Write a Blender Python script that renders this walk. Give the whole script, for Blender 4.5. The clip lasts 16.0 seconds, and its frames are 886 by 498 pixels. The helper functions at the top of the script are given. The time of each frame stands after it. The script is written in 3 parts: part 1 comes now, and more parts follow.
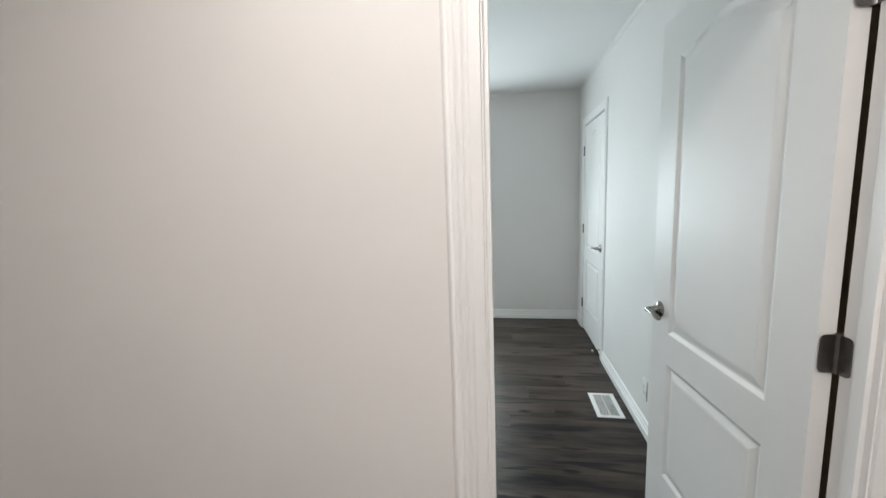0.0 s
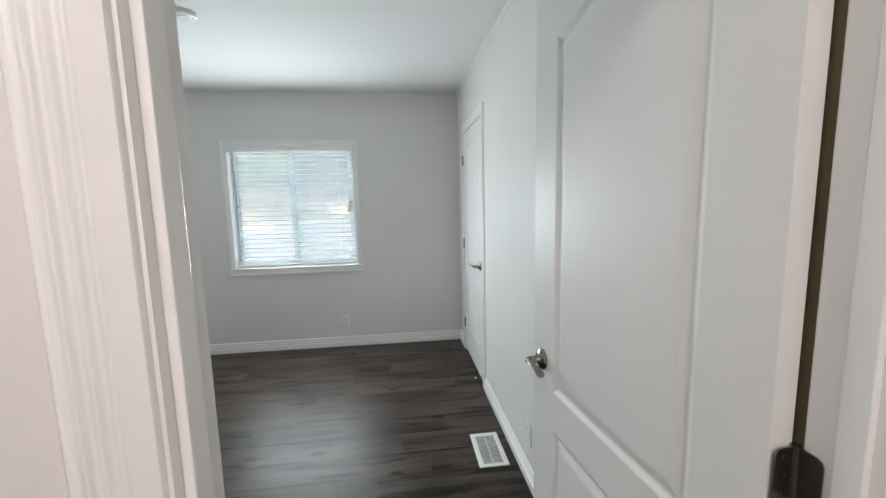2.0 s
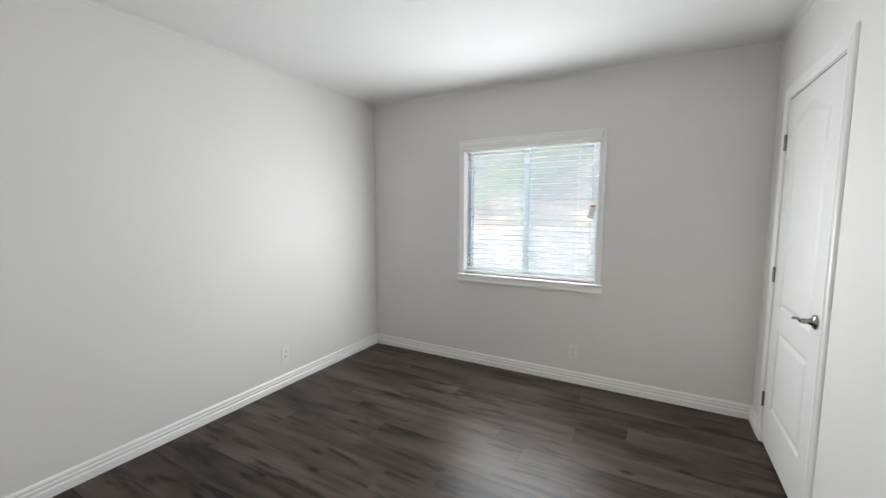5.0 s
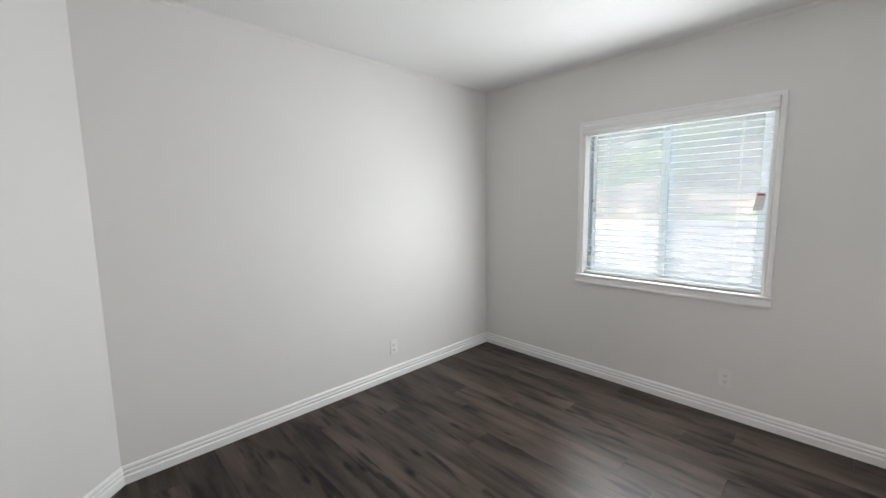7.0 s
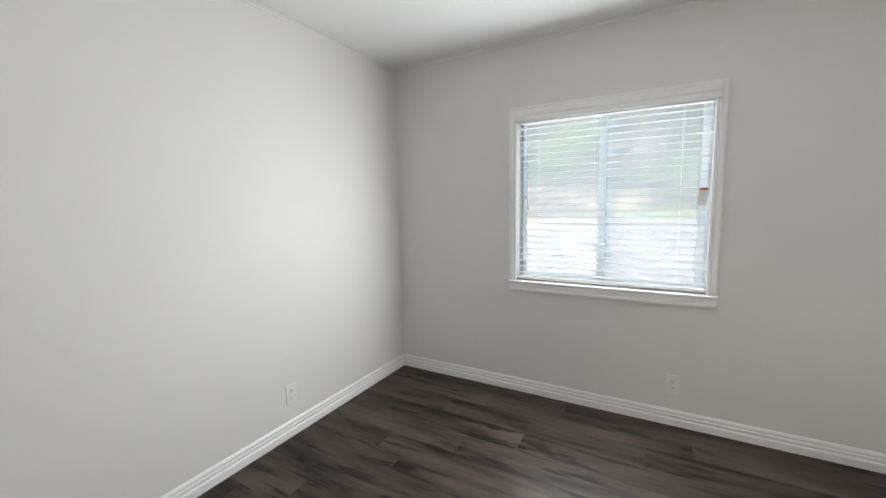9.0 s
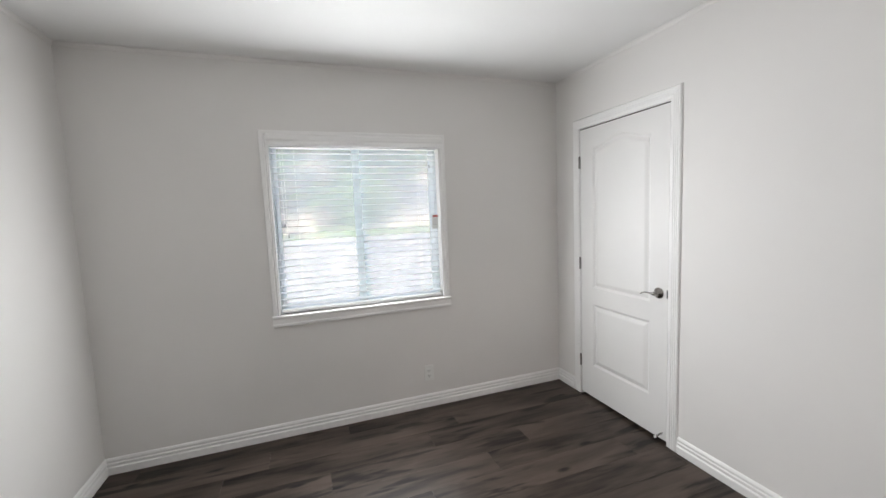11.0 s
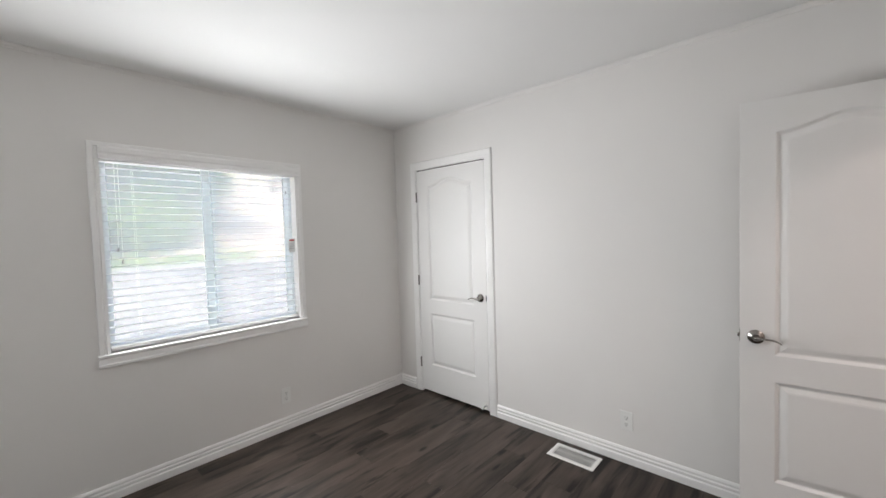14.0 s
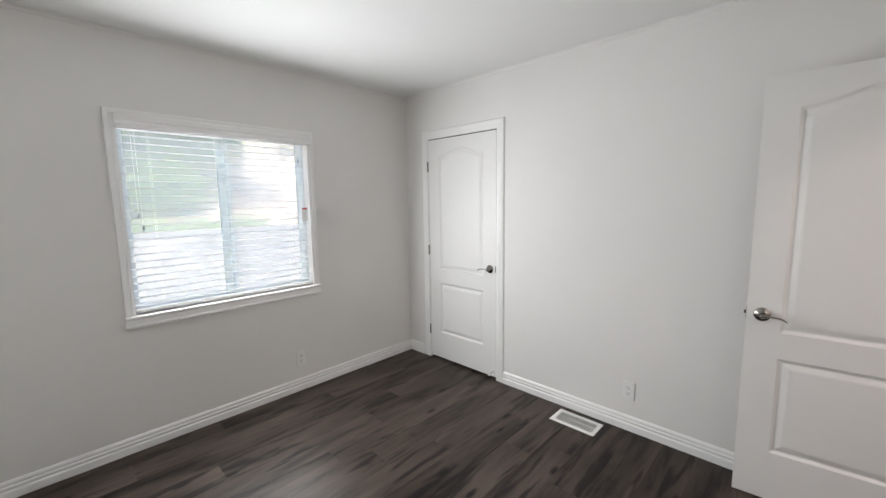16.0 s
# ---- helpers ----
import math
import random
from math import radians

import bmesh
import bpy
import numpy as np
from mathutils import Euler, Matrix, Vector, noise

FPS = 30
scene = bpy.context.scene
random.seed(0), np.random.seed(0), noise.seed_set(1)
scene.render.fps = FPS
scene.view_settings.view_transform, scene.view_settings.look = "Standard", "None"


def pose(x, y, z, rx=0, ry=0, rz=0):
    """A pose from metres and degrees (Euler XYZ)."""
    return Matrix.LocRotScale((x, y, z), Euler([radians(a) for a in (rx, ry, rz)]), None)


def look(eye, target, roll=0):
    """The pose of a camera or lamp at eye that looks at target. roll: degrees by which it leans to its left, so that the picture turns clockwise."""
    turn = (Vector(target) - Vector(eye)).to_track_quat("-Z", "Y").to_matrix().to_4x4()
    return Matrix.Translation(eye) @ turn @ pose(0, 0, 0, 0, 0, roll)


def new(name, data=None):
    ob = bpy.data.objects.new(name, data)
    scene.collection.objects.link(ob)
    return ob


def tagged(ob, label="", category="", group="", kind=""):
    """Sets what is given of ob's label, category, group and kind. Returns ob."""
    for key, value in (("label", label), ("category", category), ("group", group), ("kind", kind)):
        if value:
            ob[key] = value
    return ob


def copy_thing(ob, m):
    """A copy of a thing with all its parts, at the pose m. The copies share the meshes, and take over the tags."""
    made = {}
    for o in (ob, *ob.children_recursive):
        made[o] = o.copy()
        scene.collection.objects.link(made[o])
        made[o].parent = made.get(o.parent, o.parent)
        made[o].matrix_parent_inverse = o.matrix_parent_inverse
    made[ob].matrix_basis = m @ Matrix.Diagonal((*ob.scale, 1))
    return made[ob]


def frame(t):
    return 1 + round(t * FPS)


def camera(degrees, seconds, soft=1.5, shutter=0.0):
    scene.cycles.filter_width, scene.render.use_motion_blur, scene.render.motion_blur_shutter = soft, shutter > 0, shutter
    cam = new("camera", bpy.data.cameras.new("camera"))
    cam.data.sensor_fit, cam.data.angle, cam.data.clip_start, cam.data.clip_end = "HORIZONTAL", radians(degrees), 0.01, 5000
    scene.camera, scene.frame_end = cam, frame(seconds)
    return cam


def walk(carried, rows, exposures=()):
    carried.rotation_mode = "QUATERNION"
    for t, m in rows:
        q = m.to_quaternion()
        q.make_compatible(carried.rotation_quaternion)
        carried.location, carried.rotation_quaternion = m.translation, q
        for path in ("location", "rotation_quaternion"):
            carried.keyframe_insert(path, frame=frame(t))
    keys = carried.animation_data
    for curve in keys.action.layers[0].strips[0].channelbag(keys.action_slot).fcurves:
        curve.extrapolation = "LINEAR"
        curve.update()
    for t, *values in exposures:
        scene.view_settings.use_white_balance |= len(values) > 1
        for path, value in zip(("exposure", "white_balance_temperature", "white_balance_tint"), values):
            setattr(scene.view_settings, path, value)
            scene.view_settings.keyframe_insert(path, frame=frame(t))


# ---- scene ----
cam = camera(97.6, 16.0)
PATH = [
    (0, (0.125, -0.151, 1.422), (-0.189, 1.805, 1.147), -2.0),
    (0.5, (0.154, -0.039, 1.416), (0.296, 1.937, 1.142), -1.7),
    (1, (0.192, 0.053, 1.428), (0.513, 2.008, 1.156), -1.5),
    (1.5, (0.251, 0.199, 1.44), (0.578, 2.155, 1.178), -1.5),
    (2, (0.297, 0.338, 1.446), (0.524, 2.309, 1.196), -1.3),
    (2.5, (0.378, 0.470, 1.446), (0.397, 2.455, 1.204), -1.2),
    (3, (0.45, 0.567, 1.435), (0.217, 2.54, 1.203), -0.9),
    (3.5, (0.436, 0.692, 1.42), (0.0, 2.63, 1.194), -0.7),
    (4, (0.374, 0.84, 1.416), (-0.228, 2.735, 1.2), -0.4),
    (4.5, (0.309, 0.924, 1.402), (-0.465, 2.757, 1.197), -0.1),
    (5, (0.287, 1.002, 1.416), (-0.67, 2.747, 1.217), 0.1),
    (7.5, (0.151, 1.284, 1.424), (-1.305, 2.634, 1.185), -0.9),
    (8, (-0.024, 1.365, 1.403), (-1.395, 2.802, 1.166), -0.9),
    (8.5, (-0.193, 1.467, 1.394), (-1.411, 3.037, 1.164), -0.9),
    (9, (-0.352, 1.552, 1.39), (-1.331, 3.281, 1.161), -1.1),
    (9.5, (-0.556, 1.628, 1.423), (-1.174, 3.517, 1.197), -1.3),
    (10, (-0.719, 1.61, 1.444), (-0.873, 3.592, 1.23), -1.8),
    (12.3, (-1.477, 1.342, 1.492), (-0.199, 2.878, 1.401), -2.3),
    (12.5, (-1.519, 1.341, 1.49), (-0.191, 2.834, 1.413), -2.2),
    (13, (-1.573, 1.347, 1.483), (-0.18, 2.781, 1.431), -2.1),
    (13.5, (-1.591, 1.354, 1.481), (-0.153, 2.743, 1.428), -1.9),
    (14, (-1.578, 1.336, 1.467), (-0.104, 2.685, 1.386), -1.7),
    (14.5, (-1.575, 1.311, 1.473), (-0.081, 2.634, 1.339), -1.4),
    (15, (-1.58, 1.304, 1.479), (-0.086, 2.62, 1.286), -1.0),
    (15.5, (-1.587, 1.315, 1.487), (-0.117, 2.651, 1.258), -0.9),
    (16, (-1.603, 1.326, 1.494), (-0.174, 2.703, 1.248), -0.8),
]
EXPOSURES = [(0.0, 3.22, 5900, -1), (1.0, 3.10, 5900, -1), (1.5, 3.04, 5900, 0), (2.5, 3.10, 6300, 6), (3.5, 3.18, 6380, 8), (9.0, 3.17, 6400, 9), (12.5, 3.12, 6520, 11), (16.0, 3.15, 6450, 10)]
walk(cam, [(t, look(eye, target, roll)) for t, eye, target, roll in PATH], EXPOSURES)

# ---- light: bright hazy sky outside, a warm hall ceiling lamp and an added hall fill ----
world = bpy.data.worlds.new("sky")
scene.world = world
world.use_nodes = True
wn = world.node_tree
sky = wn.nodes.new("ShaderNodeTexSky")
sky.sky_type, sky.sun_disc = "NISHITA", False
sky.sun_elevation, sky.sun_rotation = radians(52), radians(233)
sky.dust_density, sky.ozone_density, sky.air_density = 7.0, 0.3, 0.7
wn.nodes["Background"].inputs[1].default_value = 0.13
wn.links.new(sky.outputs[0], wn.nodes["Background"].inputs[0])


def lamp(name, kind, m, energy, colour, **more):
    data = bpy.data.lights.new(name, kind)
    data.energy, data.color = energy, colour
    for key, value in more.items():
        if key == "size":
            data.size = value
        if key == "size_y":
            data.shape, data.size_y = "RECTANGLE", value
        if key == "angle":
            data.angle = value
        if key == "spread":
            data.spread = value
        if key == "disk":
            data.shape, data.size = "DISK", value
    ob = new(name, data)
    ob.matrix_world = m
    return ob


SUN = 0.5
lamp("sun", "SUN", look((-8.7, -0.5, 14), (0, 6, 0)), SUN, (1, 0.97, 0.93), angle=radians(12))
# area lamps added at the window opening; they stand in for daylight
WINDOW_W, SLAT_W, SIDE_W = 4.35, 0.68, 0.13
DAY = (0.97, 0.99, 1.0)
lamp("daylight_stand_in", "AREA", look((-0.685, 4.190, 1.27), (-0.685, 0.2, 1.00)), WINDOW_W, DAY, size=1.12, size_y=0.82, spread=radians(178))
# added behind the slats to brighten them and the frame
lamp("slat_fill", "AREA", look((-0.685, 4.284, 1.40), (-0.685, 0, 1.40)), SLAT_W, DAY, size=1.12, size_y=1.08)
# strip lamps added to brighten the side walls next to the window
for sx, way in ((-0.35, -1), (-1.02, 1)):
    lamp("side_wall_fill", "AREA", look((sx, 4.175, 1.40), (sx + way * 0.87, 4.175 - 0.5, 1.40)), SIDE_W, DAY, size=0.05, size_y=0.95, spread=radians(150))
# second lamp is an added fill that lights the hall wall evenly
HALL_LAMP_AND_FILL = ((-0.05, 0.10, 1.0), (0.50, -0.80, 2.4))
for hx, hy, watts in HALL_LAMP_AND_FILL:
    lamp("hall_lamp_and_fill", "AREA", look((hx, hy, 2.405), (hx, hy, 0)), watts, (1.0, 0.84, 0.775), disk=0.26)


# ---- materials ----
def material(name, colour, rough=0.5, metal=0.0, bump=0.0, bump_scale=300.0, vary=0.06, vary_scale=1.5, spec=0.5):
    m = bpy.data.materials.new(name)
    m.use_nodes = True
    n, l = m.node_tree.nodes, m.node_tree.links
    b = n["Principled BSDF"]
    b.inputs["Roughness"].default_value, b.inputs["Metallic"].default_value = rough, metal
    b.inputs["Specular IOR Level"].default_value = spec
    co = n.new("ShaderNodeTexCoord")
    big = n.new("ShaderNodeTexNoise")
    big.inputs["Scale"].default_value, big.inputs["Detail"].default_value = vary_scale, 6
    l.new(co.outputs["Object"], big.inputs["Vector"])
    ramp = n.new("ShaderNodeMapRange")
    ramp.inputs[1].default_value, ramp.inputs[2].default_value = 0.3, 0.7
    ramp.inputs[3].default_value, ramp.inputs[4].default_value = 1 - vary, 1 + vary * 0.4
    l.new(big.outputs["Fac"], ramp.inputs[0])
    mul = n.new("ShaderNodeVectorMath")
    mul.operation = "SCALE"
    mul.inputs[0].default_value = colour
    l.new(ramp.outputs[0], mul.inputs["Scale"])
    l.new(mul.outputs[0], b.inputs["Base Color"])
    if bump:
        fine = n.new("ShaderNodeTexNoise")
        fine.inputs["Scale"].default_value, fine.inputs["Detail"].default_value = bump_scale, 3
        l.new(co.outputs["Object"], fine.inputs["Vector"])
        bp = n.new("ShaderNodeBump")
        bp.inputs["Strength"].default_value, bp.inputs["Distance"].default_value = bump, 0.002
        l.new(fine.outputs["Fac"], bp.inputs["Height"])
        l.new(bp.outputs[0], b.inputs["Normal"])
        rr = n.new("ShaderNodeMapRange")
        rr.inputs[3].default_value, rr.inputs[4].default_value = max(rough - 0.06, 0.02), rough + 0.06
        l.new(fine.outputs["Fac"], rr.inputs[0])
        l.new(rr.outputs[0], b.inputs["Roughness"])
    return m


PAINT = material("wall_paint", (0.79, 0.772, 0.752), 0.6, bump=0.08, bump_scale=220, vary=0.03, vary_scale=1.1, spec=0.35)
CEILING = material("ceiling_paint", (0.84, 0.835, 0.825), 0.8, bump=0.2, bump_scale=160, vary=0.03, vary_scale=0.9, spec=0.2)
TRIM = material("trim_paint", (0.88, 0.87, 0.86), 0.32, bump=0.05, bump_scale=90, vary=0.03, vary_scale=3)
DOOR = material("door_paint", (0.80, 0.79, 0.775), 0.46, bump=0.10, bump_scale=140, vary=0.03, vary_scale=2, spec=0.3)
VINYL = material("window_vinyl", (0.84, 0.88, 0.89), 0.35, vary=0.03, vary_scale=4)
# translucency added so the frame looks brightened by glare from outside
_n, _l = VINYL.node_tree.nodes, VINYL.node_tree.links
_t, _m = _n.new("ShaderNodeBsdfTranslucent"), _n.new("ShaderNodeMixShader")
_t.inputs[0].default_value = (0.92, 0.96, 0.96, 1)
_m.inputs[0].default_value = 0.75
_l.new(_n["Principled BSDF"].outputs[0], _m.inputs[1])
_l.new(_t.outputs[0], _m.inputs[2])
_l.new(_m.outputs[0], _n["Material Output"].inputs[0])
NICKEL = material("satin_nickel", (0.31, 0.295, 0.275), 0.2, 1.0, bump=0.03, bump_scale=500, vary=0.08, vary_scale=30)
STEEL = material("hinge_steel", (0.24, 0.23, 0.22), 0.34, 1.0, bump=0.05, bump_scale=300, vary=0.15, vary_scale=40)
PLASTIC = material("white_plastic", (0.82, 0.82, 0.80), 0.38, vary=0.02, vary_scale=8)
DARK = material("dark_slot", (0.02, 0.02, 0.02), 0.6, vary=0.05)
GAP_BROWN = material("gap_brown", (0.34, 0.28, 0.16), 0.8, bump=0.2, bump_scale=80, vary=0.2, vary_scale=6)
GREYMETAL = material("duct_metal", (0.11, 0.11, 0.11), 0.45, 0.8, vary=0.1, vary_scale=10)
REDINK = material("red_ink", (0.55, 0.05, 0.04), 0.6, vary=0.03)
GREYINK = material("grey_ink", (0.50, 0.50, 0.51), 0.6, vary=0.03)
PAPER = material("tag_paper", (0.80, 0.80, 0.78), 0.7, vary=0.03)
CORD = material("cord", (0.8, 0.8, 0.78), 0.8, vary=0.03)
TASSEL = material("tassel_plastic", (0.30, 0.31, 0.33), 0.4, vary=0.03)
RUBBER = material("rubber_tip", (0.75, 0.75, 0.73), 0.6, vary=0.03)
CONCRETE = material("concrete", (0.215, 0.212, 0.22), 0.9, bump=0.5, bump_scale=40, vary=0.4, vary_scale=2.6)
DIRT = material("dry_soil", (0.41, 0.36, 0.32), 0.95, bump=0.6, bump_scale=9, vary=0.35, vary_scale=1.4)
BRUSH = material("dry_brush", (0.20, 0.17, 0.14), 0.9, vary=0.4, vary_scale=3)
BARK = material("bark", (0.085, 0.070, 0.064), 0.9, bump=0.6, bump_scale=22, vary=0.3, vary_scale=5)
SIDING = material("siding", (0.6, 0.6, 0.58), 0.7, vary=0.05)


def leaf_material(name, a, b):
    m = bpy.data.materials.new(name)
    m.use_nodes = True
    n, l = m.node_tree.nodes, m.node_tree.links
    p = n["Principled BSDF"]
    geo = n.new("ShaderNodeNewGeometry")
    mix = n.new("ShaderNodeMix")
    mix.data_type = "RGBA"
    mix.inputs[6].default_value, mix.inputs[7].default_value = (*a, 1), (*b, 1)
    l.new(geo.outputs["Random Per Island"], mix.inputs[0])
    l.new(mix.outputs[2], p.inputs["Base Color"])
    p.inputs["Roughness"].default_value = 0.55
    tr = n.new("ShaderNodeBsdfTranslucent")
    l.new(mix.outputs[2], tr.inputs[0])
    add = n.new("ShaderNodeMixShader")
    add.inputs[0].default_value = 0.5
    l.new(p.outputs[0], add.inputs[1])
    l.new(tr.outputs[0], add.inputs[2])
    l.new(add.outputs[0], n["Material Output"].inputs[0])
    return m


LEAF = leaf_material("leaf_green", (0.09, 0.15, 0.04), (0.18, 0.28, 0.08))
LEAF_DRY = leaf_material("leaf_dry", (0.16, 0.15, 0.08), (0.32, 0.27, 0.17))
GRASS = leaf_material("dry_grass", (0.30, 0.26, 0.15), (0.58, 0.50, 0.36))


def slat_material():
    m = material("slat_white", (0.84, 0.85, 0.86), 0.4, vary=0.02, vary_scale=5)
    n, l = m.node_tree.nodes, m.node_tree.links
    tr = n.new("ShaderNodeBsdfTranslucent")
    tr.inputs[0].default_value = (0.75, 0.78, 0.8, 1)
    mix = n.new("ShaderNodeMixShader")
    mix.inputs[0].default_value = 0.3
    l.new(n["Principled BSDF"].outputs[0], mix.inputs[1])
    l.new(tr.outputs[0], mix.inputs[2])
    l.new(mix.outputs[0], n["Material Output"].inputs[0])
    return m


SLAT = slat_material()


def glass_material():
    """Clear glass with a pale cyan translucent mix that imitates haze and glare."""
    m = bpy.data.materials.new("window_glass")
    m.use_nodes = True
    n, l = m.node_tree.nodes, m.node_tree.links
    p = n["Principled BSDF"]
    p.inputs["Base Color"].default_value = (0.97, 0.99, 0.98, 1)
    p.inputs["Roughness"].default_value, p.inputs["IOR"].default_value = 0.0, 1.45
    p.inputs["Transmission Weight"].default_value = 1.0
    veil = n.new("ShaderNodeBsdfTranslucent")
    veil.inputs[0].default_value = (0.80, 0.89, 0.88, 1)
    co = n.new("ShaderNodeTexCoord")
    t = n.new("ShaderNodeTexNoise")
    t.inputs["Scale"].default_value = 4.0
    l.new(co.outputs["Object"], t.inputs["Vector"])
    r = n.new("ShaderNodeMapRange")
    r.inputs[3].default_value, r.inputs[4].default_value = 0.30, 0.37
    l.new(t.outputs["Fac"], r.inputs[0])
    mix = n.new("ShaderNodeMixShader")
    l.new(r.outputs[0], mix.inputs[0])
    l.new(p.outputs[0], mix.inputs[1])
    l.new(veil.outputs[0], mix.inputs[2])
    l.new(mix.outputs[0], n["Material Output"].inputs[0])
    return m


def screen_material():
    m = bpy.data.materials.new("insect_screen")
    m.use_nodes = True
    n, l = m.node_tree.nodes, m.node_tree.links
    clear = n.new("ShaderNodeBsdfTransparent")
    mesh = n.new("ShaderNodeBsdfTranslucent")
    mesh.inputs[0].default_value = (0.70, 0.69, 0.71, 1)
    mix = n.new("ShaderNodeMixShader")
    mix.inputs[0].default_value = 0.10
    l.new(clear.outputs[0], mix.inputs[1])
    l.new(mesh.outputs[0], mix.inputs[2])
    l.new(mix.outputs[0], n["Material Output"].inputs[0])
    return m


SCREEN = screen_material()
GLASS = glass_material()


def plank_material():
    """Dark grey-brown vinyl plank: long streaks, broad tone bands, a few dark knots, fine grain."""
    m = bpy.data.materials.new("vinyl_plank")
    m.use_nodes = True
    n, l = m.node_tree.nodes, m.node_tree.links
    p = n["Principled BSDF"]
    p.inputs["Specular IOR Level"].default_value = 0.21
    co = n.new("ShaderNodeTexCoord")
    info = n.new("ShaderNodeObjectInfo")
    shift = n.new("ShaderNodeVectorMath")
    shift.operation = "SCALE"
    shift.inputs[0].default_value = (37.0, 91.0, 13.0)
    l.new(info.outputs["Random"], shift.inputs["Scale"])
    at = n.new("ShaderNodeVectorMath")
    l.new(co.outputs["Object"], at.inputs[0])
    l.new(shift.outputs[0], at.inputs[1])

    def noise_at(sx, sy, detail, distortion=0.0, rough=0.5):
        mp = n.new("ShaderNodeMapping")
        mp.inputs["Scale"].default_value = (sx, sy, 1)
        l.new(at.outputs[0], mp.inputs[0])
        t = n.new("ShaderNodeTexNoise")
        t.inputs["Scale"].default_value, t.inputs["Detail"].default_value = 1.0, detail
        t.inputs["Distortion"].default_value, t.inputs["Roughness"].default_value = distortion, rough
        l.new(mp.outputs[0], t.inputs["Vector"])
        return t.outputs["Fac"]

    def calc(op, a, b):
        c = n.new("ShaderNodeMath")
        c.operation = op
        for i, v in enumerate((a, b)):
            if isinstance(v, (int, float)):
                c.inputs[i].default_value = v
            else:
                l.new(v, c.inputs[i])
        return c.outputs[0]

    broad = noise_at(1.5, 7, 4, 0.5)
    streak = noise_at(3.0, 34, 4, 0.3, 0.55)
    grain = noise_at(14, 420, 3)
    tone = calc("ADD", calc("MULTIPLY", broad, 0.70), calc("MULTIPLY", streak, 0.30))
    tone = calc("ADD", tone, calc("MULTIPLY", calc("SUBTRACT", grain, 0.5), 0.10))
    tone = calc("ADD", tone, calc("MULTIPLY", calc("SUBTRACT", info.outputs["Random"], 0.5), 0.10))
    ramp = n.new("ShaderNodeValToRGB")
    e = ramp.color_ramp.elements
    e[0].position, e[0].color = 0.32, (0.006, 0.0043, 0.0034, 1)
    e[1].position, e[1].color = 0.66, (0.092, 0.070, 0.057, 1)
    mid = e.new(0.45)
    mid.color = (0.044, 0.0332, 0.0270, 1)
    l.new(tone, ramp.inputs[0])
    # knots
    mp = n.new("ShaderNodeMapping")
    mp.inputs["Scale"].default_value = (1.5, 4.6, 1)
    l.new(at.outputs[0], mp.inputs[0])
    vor = n.new("ShaderNodeTexVoronoi")
    vor.voronoi_dimensions = "2D"
    vor.inputs["Scale"].default_value = 1.0
    l.new(mp.outputs[0], vor.inputs["Vector"])
    kr = n.new("ShaderNodeMapRange")
    kr.interpolation_type = "SMOOTHSTEP"
    kr.inputs[1].default_value, kr.inputs[2].default_value = 0.025, 0.10
    kr.inputs[3].default_value, kr.inputs[4].default_value = 0.06, 1.0
    wob = calc("ADD", vor.outputs["Distance"], calc("MULTIPLY", calc("SUBTRACT", streak, 0.5), 0.12))
    l.new(wob, kr.inputs[0])
    pick = n.new("ShaderNodeSeparateColor")
    l.new(vor.outputs["Color"], pick.inputs[0])
    knot = calc("MAXIMUM", kr.outputs[0], calc("GREATER_THAN", pick.outputs[0], 0.5))
    # soft dark smudges along the grain
    sm = n.new("ShaderNodeMapRange")
    sm.interpolation_type = "SMOOTHSTEP"
    sm.inputs[1].default_value, sm.inputs[2].default_value = 0.53, 0.68
    sm.inputs[3].default_value, sm.inputs[4].default_value = 1.0, 0.20
    l.new(noise_at(2.2, 15, 3, 0.4, 0.5), sm.inputs[0])
    mul = n.new("ShaderNodeVectorMath")
    mul.operation = "SCALE"
    l.new(ramp.outputs[0], mul.inputs[0])
    l.new(calc("MULTIPLY", knot, sm.outputs[0]), mul.inputs["Scale"])
    l.new(mul.outputs[0], p.inputs["Base Color"])
    rr = n.new("ShaderNodeMapRange")
    rr.inputs[3].default_value, rr.inputs[4].default_value = 0.30, 0.46
    l.new(streak, rr.inputs[0])
    l.new(rr.outputs[0], p.inputs["Roughness"])
    bp = n.new("ShaderNodeBump")
    bp.inputs["Strength"].default_value, bp.inputs["Distance"].default_value = 0.25, 0.0008
    l.new(grain, bp.inputs["Height"])
    l.new(bp.outputs[0], p.inputs["Normal"])
    return m


PLANK = plank_material()


# ---- mesh helpers ----
def mesh_of(bm, mat, smooth=False):
    me = bpy.data.meshes.new("mesh")
    bmesh.ops.recalc_face_normals(bm, faces=bm.faces[:])
    for f in bm.faces:
        f.smooth = smooth
    bm.to_mesh(me)
    bm.free()
    me.materials.append(mat)
    return me


def part(name, bm, mat, parent=None, label="", m=None, smooth=False):
    ob = new(name, mesh_of(bm, mat, smooth))
    if smooth:
        ob.data.set_sharp_from_angle(angle=radians(35))
    if m is not None:
        ob.matrix_local = m
    if parent is not None:
        ob.parent = parent
    if label:
        tagged(ob, label)
    return ob


